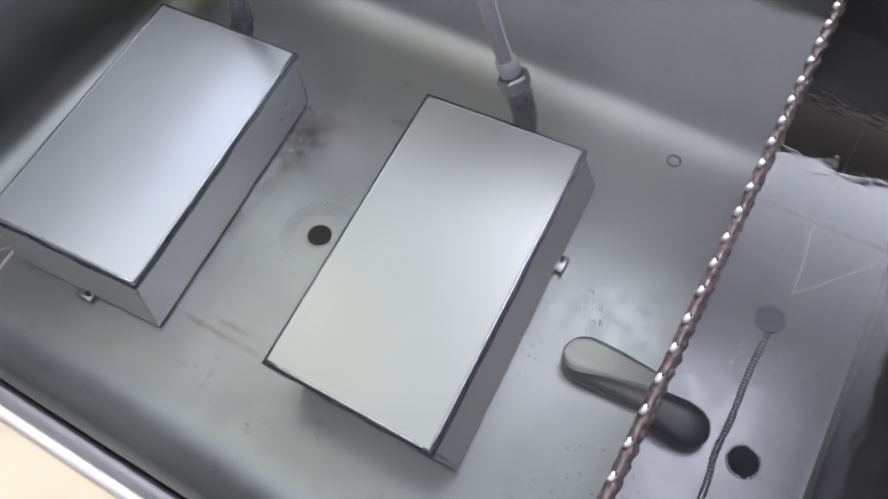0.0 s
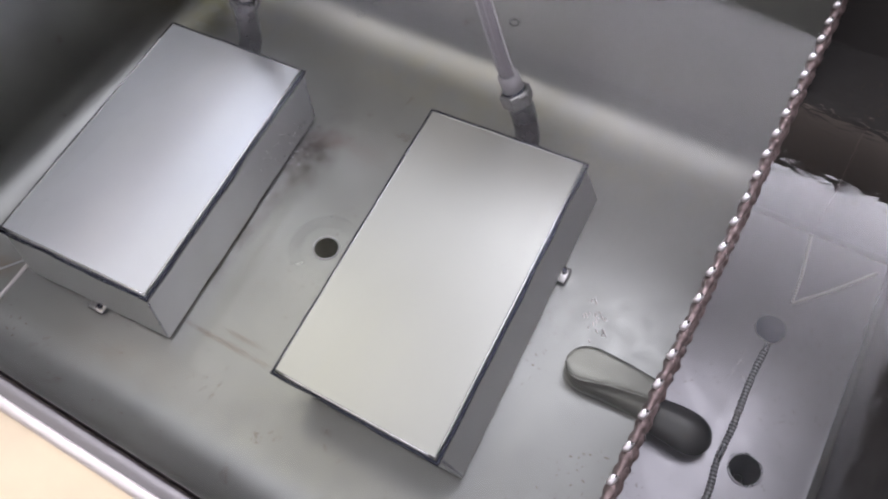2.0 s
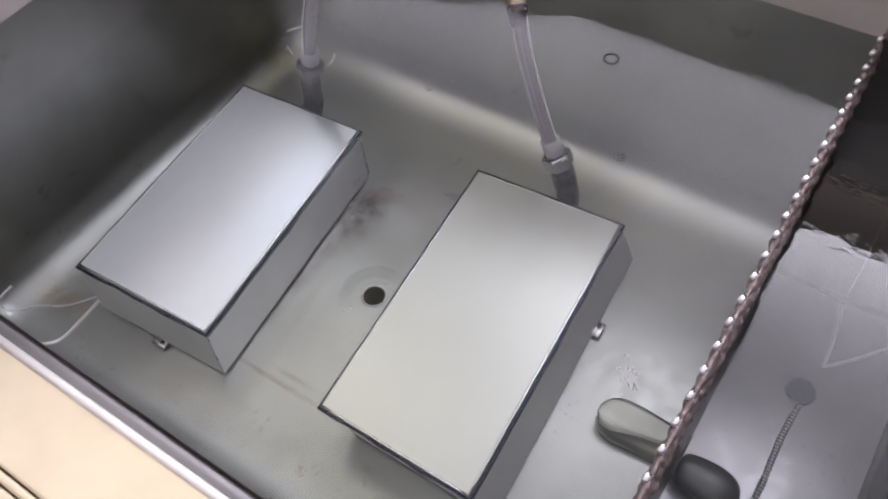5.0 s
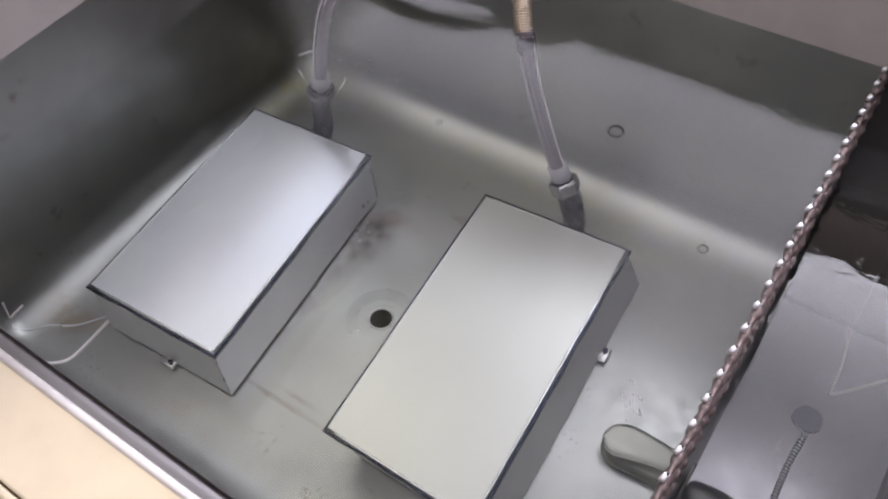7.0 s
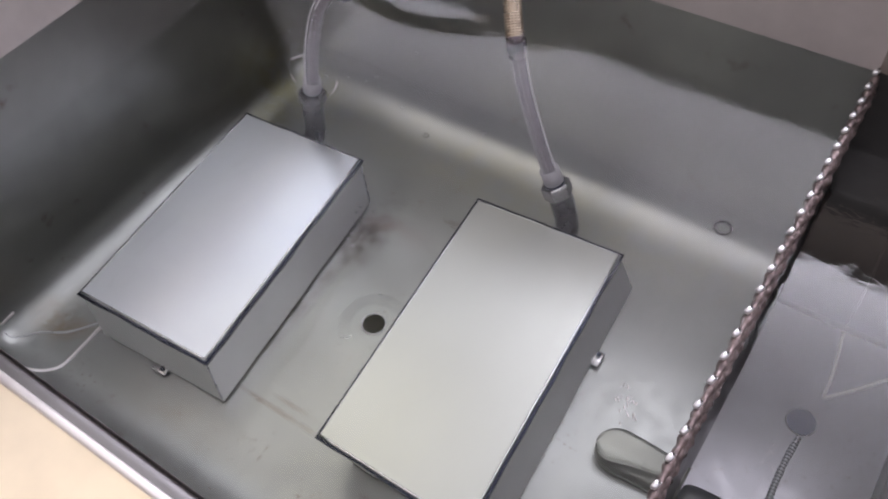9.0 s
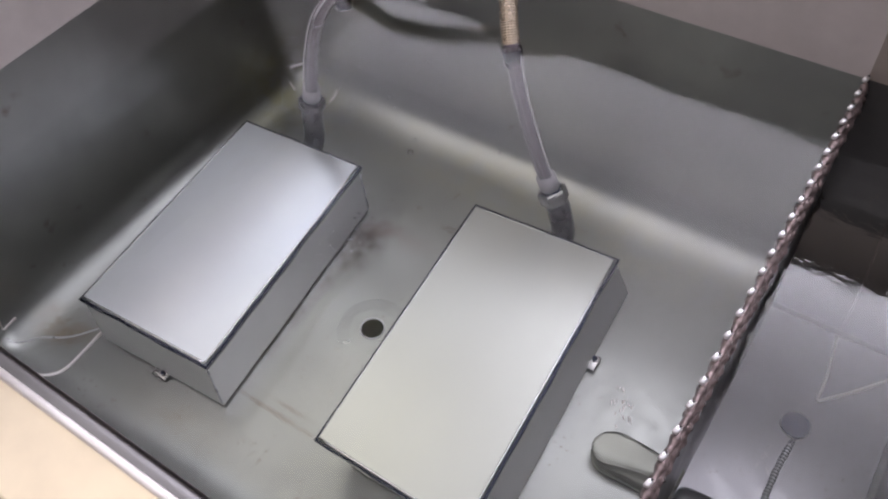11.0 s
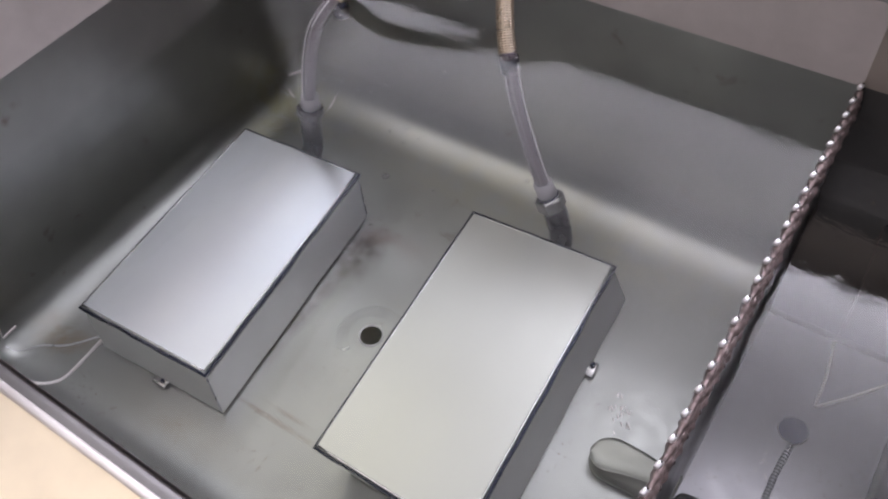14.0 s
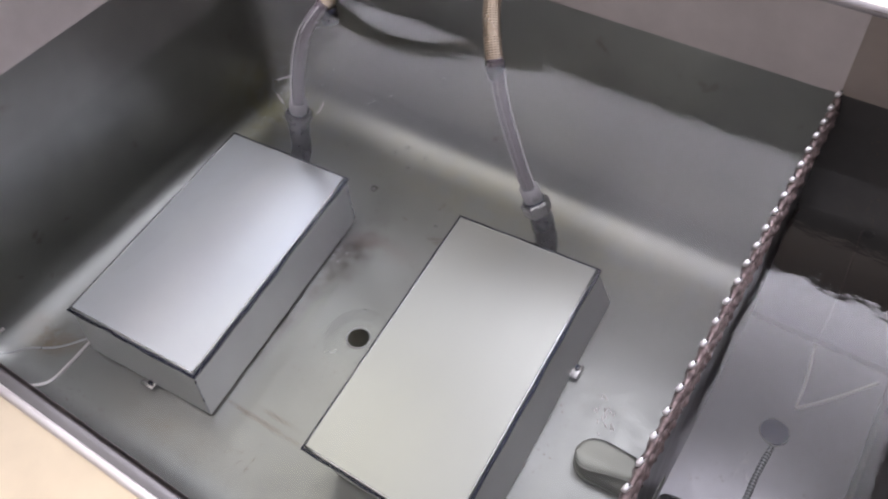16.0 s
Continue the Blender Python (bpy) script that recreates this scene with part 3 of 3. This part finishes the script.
# ---- immersed boxes ----
def immersed_box(cx, cy, u, v, lean, taper, lid, label):
    """u, v: short and long side vectors of the lid."""
    top = new("immersed_box")
    top.location = (cx, cy, FLOOR)
    U, V = Vector((*u, 0)) / 2, Vector((*v, 0)) / 2
    H = -0.237 - FLOOR

    lean, taper = Vector((*lean, 0)), Vector((*taper, 0))

    def shell(z0, s0, z1, s1, bevel, seed, rough=0.0006, n=22):
        """A closed shell whose upright sides are not quite straight; s0, s1: its size at the bottom and the top."""
        def outline(z, s, inset):
            pts = []
            for side, (ax, ay, bx, by) in enumerate(((-1, -1, 1, -1), (1, -1, 1, 1), (1, 1, -1, 1), (-1, 1, -1, -1))):
                for k in range(n):
                    f = k / n
                    x, y = ax + (bx - ax) * f, ay + (by - ay) * f
                    p = U * (x * s) + V * (y * (1 + (s - 1) * 0.55)) + taper * (x * y)
                    out = Vector(((by - ay), -(bx - ax), 0)).normalized()
                    fade = min(1.0, 6 * f * (1 - f) + 0.1)
                    p += out * (rough * fade * 2 * noise.noise((f * (5 if side % 2 == 0 else 9), side * 7.3, seed)))
                    pts.append(p - Vector((p.x, p.y, 0)).normalized() * inset * 1.2 + lean * (1 - z / H) + Vector((0, 0, z)))
            return pts
        bm = bmesh.new()
        steps = [(z0, s0, 0)] + [(z1 - bevel * (1 - math.sin(a)), s1, bevel * (1 - math.cos(a))) for a in (0, 0.5, 1.05, math.pi / 2)]
        rings = [[bm.verts.new(p) for p in outline(*q)] for q in steps]
        for r0, r1 in zip(rings, rings[1:]):
            for k in range(4 * n):
                bm.faces.new((r0[k], r0[(k + 1) % (4 * n)], r1[(k + 1) % (4 * n)], r1[k]))
        bm.faces.new(rings[0])
        bm.faces.new(rings[-1])
        return bm

    part("lid", shell(H - 0.006, 1.010, H, 1.010, 0.0016, cx), lid, top, "pale satin steel lid", True)
    # edge highlight made as bright beads, thicker on the front and right
    rim = [U * x + V * y + taper * (x * y) + Vector((0, 0, H - 0.0003)) for x, y in ((-0.997, -0.997), (0.997, -0.997), (0.997, 0.997), (-0.997, 0.997))]
    for k in range(4):
        p, q = rim[k], rim[(k + 1) % 4]
        run = [p.lerp(q, j / 12) + Vector((0, 0, 0.0003 * noise.noise((j * 0.9, k * 3.1, cx)))) for j in range(13)]
        part("lid_highlight", sweep(run, 0.0015 if k < 2 else 0.0006, 6), RIM_BRIGHT, top, "bright bead put in for the highlight on the lid edge", True)
    # near-black strip: the dark reflection in the rounded lid edge, as colour
    part("dark_lid_edge", shell(H - 0.0095, 1.014, H - 0.0020, 1.046, 0.0010, cx + 0.35, 0.0009), BOX_EDGE, top, "rounded lid edge, its dark reflection put in the colour")
    body = part("body", shell(0.004, 1.006, H - 0.0096, 1.004, 0.0005, cx, 0.0004), BOX_SIDE, top, "welded grey steel sides")
    for sx in (-1, 1):
        for sy in (-1, 1):
            a, b = U * sx * 1.004 + V * sy * 1.002 + lean * 0.16, U * sx * 1.006 + V * sy * 1.003 + lean * 0.87
            if sx > 0:
                part("corner_weld", sweep([a + Vector((0, 0, H - 0.012)), b + Vector((0, 0, 0.009))], 0.0012, 6), WELD, body, smooth=True)
            c = U * sx * 0.72 + V * sy * 0.80 + lean
            part("foot", prism(circle(c.x, c.y, 0.008, 14), 0.0, 0.0095), FITTING, top)
    return tagged(top, label, "transducer box", group="immersed boxes")


A_U, A_V, B_U, B_V = (0.1976, 0.0112), (-0.0358, 0.3384), (0.1869, 0.0072), (-0.0268, 0.3660)
box_a = immersed_box(-0.6050, 0.3187, A_U, A_V, (0.011, -0.010), (-0.0008, -0.0004), BOX_TOP, "shiny rectangular steel box lying under water")
box_b = immersed_box(-0.2392, 0.3373, B_U, B_V, (0.019, 0.015), (0.0019, 0.0031), BOX_TOP_WARM, "satin rectangular steel box under water beside the weir")


def bracket(x, y, turn, parent):
    top = new("mount_tab")
    part("tab", box_bm(-0.011, 0.011, -0.0075, 0.004, 0.0025, 0.0065, 0.0019, 3), FITTING, top, smooth=True)
    part("bolt", prism(circle(0.004, -0.001, 0.003, 12), 0.001, 0.010), BOX_EDGE, top)
    top.matrix_world = pose(x, y, FLOOR, 0, 0, turn)
    top.parent = parent
    top.matrix_parent_inverse = Matrix.Translation((-parent.location.x, -parent.location.y, -parent.location.z))


bracket(-0.575, 0.1375, 3, box_a)
bracket(-0.1300, 0.428, 92, box_b)


# ---- hoses ----
def hose(points, braid_points, elbow, nut, label):
    top = new("hose")
    top.location = points[0]
    inv = Matrix.Translation([-c for c in points[0]])

    def piece(name, bm, material, text="", smooth=True, parent=top):
        ob = part(name, bm, material, parent, text, smooth)
        ob.matrix_parent_inverse = inv if parent is top else Matrix()
        return ob

    line = spline(points, 14)
    tube = piece("sleeve", sweep(line, 0.0092, 20), SLEEVE, "mauve translucent hose sleeve")
    def rib(u, a, run):
        return 0.0062 + 0.0007 * math.sin(6 * a + run * 500) * math.sin(6 * a - run * 500)
    piece("core", sweep(spline(points, 60), rib, 36), CORE, "woven core inside the sleeve")
    away = Vector((0.38, -0.65, 0.65)).normalized()
    for off in (-0.0080, -0.0022, 0.0082):
        side = Vector((0.86, 0.50, 0)).normalized()
        piece("stripe", sweep([p + side * off + away * (0.0092 ** 2 - off ** 2) ** 0.5 * 0.97 for p in line[2:]], 0.0011, 6), STRIPE, "pale line along the hose", True)
    end, back = line[-1], (line[-1] - line[-4]).normalized()
    piece("collar", sweep([end - back * 0.026, end - back * 0.003], 0.0122, 20), COLLAR, "clear grey collar")
    piece("nut", sweep([end - back * 0.0045, end - back * 0.003, end + back * 0.013, end + back * 0.0145], lambda u, a, r: 0.0188 if 0.2 < u < 0.8 else 0.0168, 6), nut, "hexagon nut", False)
    piece("nut_rim", sweep([end - back * 0.0065, end - back * 0.0046], 0.0140, 24), BOX_EDGE)
    knee = spline([end + back * 0.010, end + back * 0.030, *[Vector(e) for e in elbow]], 8)
    piece("elbow", sweep(knee, 0.0150, 18), FITTING_DARK, "steel elbow fitting")
    bl = spline(braid_points, 130)
    def weave(u, a, run):
        return 0.0094 + 0.0011 * math.sin(8 * a + run * 1150) * math.sin(8 * a - run * 1150)
    piece("braid", sweep(bl, weave, 54), BRAID, "woven steel braid")
    # solid dark ring standing for the braid's reflection in the water
    piece("reflection_ring", sweep([Vector(braid_points[0]) + Vector((0.004, -0.001, -0.022)), Vector(braid_points[0]) + Vector((0.001, 0, -0.004))], 0.0112, 20), BOX_EDGE, "dark ring put in for the braid's reflection")
    return tagged(top, label, "hose", group="hoses")


hose([(-0.3225, 0.562, 0.0), (-0.309, 0.556, -0.056), (-0.293, 0.555, -0.112), (-0.277, 0.555, -0.161), (-0.261, 0.555, -0.200)],
     [(-0.3225, 0.562, -0.004), (-0.336, 0.580, 0.020), (-0.349, 0.605, 0.042), (-0.357, 0.650, 0.082), (-0.350, 0.690, 0.112), (-0.335, 0.73, 0.110), (-0.31, 0.80, 0.05)],
     [(-0.241, 0.553, -0.262), (-0.240, 0.545, -0.275)], FITTING, "braided steel hose entering the water to a box fitting")
hose([(-0.553, 0.550, 0.0), (-0.570, 0.524, -0.032), (-0.593, 0.520, -0.094), (-0.607, 0.520, -0.147), (-0.6145, 0.520, -0.180)],
     [(-0.553, 0.552, -0.004), (-0.54, 0.585, 0.05), (-0.52, 0.63, 0.098), (-0.47, 0.675, 0.122), (-0.40, 0.725, 0.118), (-0.33, 0.80, 0.06)],
     [(-0.624, 0.516, -0.250), (-0.624, 0.505, -0.265)], FITTING_DARK, "braided steel hose over the rim into the water")

# ---- passage tube lying through the weir's foot ----
tube = tagged(new("passage_tube"), "short oval steel tube with rounded ends on the basin floor", "tube")
tube.location = (0.008, 0.336, FLOOR)


def oval(points, w, h, segs=20):
    pts = spline(points, 10)
    bm = bmesh.new()
    rings = []
    for i, p in enumerate(pts):
        u = i / (len(pts) - 1)
        s = math.sqrt(max(0.0, 1 - (2 * min(u, 0.5) * 1.0 - 1) ** 8)) if u < 0.5 else math.sqrt(max(0.0, 1 - (2 * (u - 0.5)) ** 2.6))
        s = max(s, 0.12)
        ww = w[0] + (w[1] - w[0]) * u
        d = (pts[min(i + 1, len(pts) - 1)] - pts[max(i - 1, 0)]).normalized()
        side = Vector((-d.y, d.x, 0)).normalized()
        rings.append([bm.verts.new(p + side * (ww * s * math.cos(2 * math.pi * k / segs)) + Vector((0, 0, h * s * math.sin(2 * math.pi * k / segs)))) for k in range(segs)])
    for a, b in zip(rings, rings[1:]):
        for k in range(segs):
            bm.faces.new((a[k], a[(k + 1) % segs], b[(k + 1) % segs], b[k]))
    bm.faces.new(rings[0])
    bm.faces.new(rings[-1])
    return bm


def flat_tube(points, w, ridge, h):
    """Flattened tube with a level top, a raised ridge along its near side and a half-round closed end."""
    pts = spline(points, 16)
    bm = bmesh.new()
    rings = []
    for i, p in enumerate(pts):
        u = i / (len(pts) - 1)
        ww = (w[0] + (w[1] - w[0]) * u) * math.sqrt(max(0.015, 1 - max(0.0, 1 - u / 0.30) ** 2))
        g = ridge[0] + (ridge[1] - ridge[0]) * u
        d = (pts[min(i + 1, len(pts) - 1)] - pts[max(i - 1, 0)]).normalized()
        side = Vector((-d.y, d.x, 0)).normalized()
        section = [(1, -0.9), (1.03, 0.2), (0.97, 0.7), (0.86, 0.93), (0.7, 0.97), (0.2 + 0.4 * g, 0.90), (g + 0.14, 0.96), (g + 0.05, 1.06), (g, 1.10), (g - 0.03, 1.05), (0.93 * g - 0.10, 0.88), ((g - 1.05) / 2, 0.60), (-1.03, 0.1), (-1, -0.9)]
        rings.append([bm.verts.new(p + side * (ww * a) + Vector((0, 0, h * c))) for a, c in section])
    n = len(rings[0])
    for a, c in zip(rings, rings[1:]):
        for k in range(n):
            bm.faces.new((a[k], a[(k + 1) % n], c[(k + 1) % n], c[k]))
    bm.faces.new(rings[0])
    bm.faces.new(rings[-1])
    return bm


part("inner_end", flat_tube([(-0.088, -0.002, 0.008), (-0.04, 0.0, 0.009), (0.012, 0.000, 0.005)], (0.026, 0.022), (-1.0, -0.10), 0.009), TUBE_END, tube, smooth=True)
# outer end coloured darker than the inner one for its dark reflection
part("outer_end", oval([(0.009, 0.012, -0.055), (0.045, 0.014, -0.058), (0.084, 0.010, -0.060)], (0.021, 0.028), 0.013), TUBE_DARK, tube, "outer end, dark reflection put in its colour", True)

# ---- corner seams of the main basin ----
seam = functools.partial(weld, parent=main, beads=False)
seam([(-0.6926, 0.150, FLOOR), (-0.690, 0.110, FLOOR), (-0.6878, 0.0749, -0.3134), (-0.6938, 0.0586, -0.3086), (-0.7067, 0.0465, -0.3023), (-0.7233, 0.0395, -0.2971)], 0.0026, EDGE_BRIGHT)
seam([(-0.6940, 0.148, FLOOR), (-0.7231, 0.1114, FLOOR), (-0.7531, 0.0901, -0.3135), (-0.7689, 0.0660, -0.3065), (-0.7854, 0.0606, -0.2943)], 0.0015, WELD)
seam([(-0.787, 0.0672, -0.2925), (-0.788, 0.078, -0.292), (-0.7877, 0.0883, -0.2914)], 0.0020, EDGE_BRIGHT)
seam([(-0.785, 0.061, -0.2975), (-0.7802, 0.0572, -0.3005), (-0.7677, 0.0565, -0.3096)], 0.0020, EDGE_BRIGHT)
seam([(-0.787, 0.066, -0.293), (-0.792, 0.070, -0.283), (-0.7955, 0.0732, -0.272)], 0.0014, EDGE_BRIGHT)
seam([(-0.790, 0.6443, -0.2837), (-0.782, 0.655, -0.283), (-0.772, 0.663, -0.281)], 0.0018, EDGE_BRIGHT)
seam([(-0.7818, 0.6293, -0.2989), (-0.776, 0.627, -0.304), (-0.7691, 0.6254, -0.3087)], 0.0018, EDGE_BRIGHT)
seam([(-0.7079, 0.6364, -0.3151), (-0.706, 0.648, -0.311), (-0.7091, 0.6583, -0.3061)], 0.0018, EDGE_BRIGHT)

# ---- marks on the basin floor ----
bm = bmesh.new()
rng = random.Random(4)
for cx, cy, n, spread in ((-0.077, 0.395, 16, 0.016), (0.083, 0.465, 5, 0.012), (-0.060, 0.382, 6, 0.010)):
    z = FLOOR if cx < 0 else FLOOR_R
    for _ in range(n):
        x, y, a, l = cx + rng.gauss(0, spread * 0.6), cy + rng.gauss(0, spread), rng.uniform(1.2, 2.6), rng.uniform(0.002, 0.006)
        dx, dy = math.cos(a) * l, math.sin(a) * l
        wx, wy = -math.sin(a) * 0.0011, math.cos(a) * 0.0011
        vs = [bm.verts.new((x + sx * dx + sy * wx, y + sx * dy + sy * wy, z + h)) for sx, sy, h in ((-1, 0, 0.0002), (0, -1, 0.0002), (1, 0, 0.0002), (0, 1, 0.0010))]
        bm.faces.new(vs[:3])
        bm.faces.new((vs[0], vs[2], vs[3]))
tagged(part("scratch_marks", bm, EDGE_BRIGHT, main, "pale scratches in the steel"), kind="stuff")
bm = bmesh.new()
for _ in range(70):
    u = rng.random() ** 1.5
    x, y = -0.497 - 0.012 * u + rng.gauss(0, 0.007), 0.445 - 0.09 * u + rng.gauss(0, 0.008)
    bmesh.ops.create_icosphere(bm, subdivisions=1, radius=rng.uniform(0.0004, 0.0011), matrix=Matrix.Translation((x, y, FLOOR + rng.uniform(0.001, 0.05))))
tagged(part("fine_bubbles", bm, STRIPE), "fine pale bubbles rising beside the box", kind="stuff")

# ---- floating bubbles ----
def bubble(r):
    top = new("bubble")
    bm = bmesh.new()
    bmesh.ops.create_uvsphere(bm, u_segments=18, v_segments=10, radius=r)
    bmesh.ops.delete(bm, geom=[v for v in bm.verts if v.co.z < -0.05 * r], context="VERTS")
    for v in bm.verts:
        v.co.z *= 0.7
    part("film", bm, BUBBLE, top, smooth=True)
    pts = [Vector((r * math.cos(a), r * math.sin(a), 0)) for a in [2 * math.pi * j / 24 for j in range(25)]]
    part("foot_ring", sweep(pts, r * 0.15, 8, False), FITTING_DARK, top, smooth=True)
    return tagged(top, "small clear air bubble floating on the water", "bubble", group="floating bubbles")


# air that clings under water, lets go and rises; then it drifts: seconds, place
RISING = [
    (0.0070, [(0, -0.214, 0.548, -0.305), (2.4, -0.214, 0.548, -0.300), (3.0, -0.211, 0.545, -0.212), (3.3, -0.215, 0.545, -0.146), (3.6, -0.215, 0.540, -0.075), (4.0, -0.205, 0.535, 0.0), (4.5, -0.198, 0.540, 0.0), (5.5, -0.195, 0.510, 0.0),
              (7, -0.169, 0.474, 0.0), (7.5, -0.142, 0.458, 0.0), (8, -0.112, 0.446, 0.0), (8.5, -0.074, 0.432, 0.0), (9, -0.035, 0.425, 0.0), (9.6, 0.003, 0.418, 0.0)]),
]
rise = random.Random(11)
for start in (-0.4, 0.4, 1.1, 2.0, 2.9, 4.1, 5.4, 7.0, 8.2, 9.9, 11.6, 13.2, 14.4):
    x, y, z = -0.488 + rise.gauss(0, 0.008), 0.425 + rise.gauss(0, 0.022), -0.29 + rise.uniform(0, 0.04)
    up, go = max(start, 0.05) + 0.9, (rise.uniform(0.008, 0.018), rise.uniform(-0.010, 0.004))
    rows = [(0, x, y, z)] + ([(start, x, y, z)] if start > 0 else [])
    rows += [(up, x + 0.008, y + 0.004, 0.0), (16, x + 0.008 + go[0] * (16 - up), y + 0.004 + go[1] * (16 - up), 0.0)]
    RISING.append((rise.uniform(0.0011, 0.0022), rows))
OUT = [(0.040, 0.36, -0.099), (0.120, 0.350, -0.25), (0.138, 0.349, -0.49)]  # over the weir and away through the outlet
BUBBLES = [
    (0.0048, [(0, -0.042, 0.377), (0.5, -0.012, 0.366), (0.9, 0.004, 0.362)]),
    (0.0040, [(0, -0.25, 0.47), (3.5, -0.186, 0.448), (7, -0.044, 0.387), (7.8, 0.004, 0.374)]),
    (0.0019, [(0, -0.36, 0.43), (9, -0.27, 0.419), (16, -0.18, 0.40)]),
    (0.0028, [(0, -0.36, 0.41), (9, -0.318, 0.389), (14.5, -0.328, 0.341), (16, -0.32, 0.335)]),
]


def motions():
    for r, rows in BUBBLES:
        keys = [(t, pose(x, y, 0.0005)) for t, x, y in rows]
        if rows[-1][0] < 16:
            last = rows[-1][0]
            keys += [(last + d, pose(*p)) for d, p in zip((0.3, 0.8, 1.3), OUT)] + [(16, pose(*OUT[-1]))]
        walk(bubble(r), keys)
    for r, rows in RISING:
        keys = [(t, pose(x, y, z + 0.0005)) for t, x, y, z in rows]
        if rows[-1][0] < 16:
            last = rows[-1][0]
            keys += [(last + d, pose(*p)) for d, p in zip((0.3, 0.8, 1.3), OUT)] + [(16, pose(*OUT[-1]))]
        walk(bubble(r), keys)
    for sheet, speed in ((water_main, 1.0), (water_low, 1.5)):  # ripples wander along the basins
        rows = []
        for k in range(65):
            t = k * 0.25
            rows.append((t, pose(0, 0.006 * math.sin(1.9 * speed * t) + 0.005 * math.sin(3.7 * speed * t + 1.0), 0)))
        walk(sheet, rows)


motions()
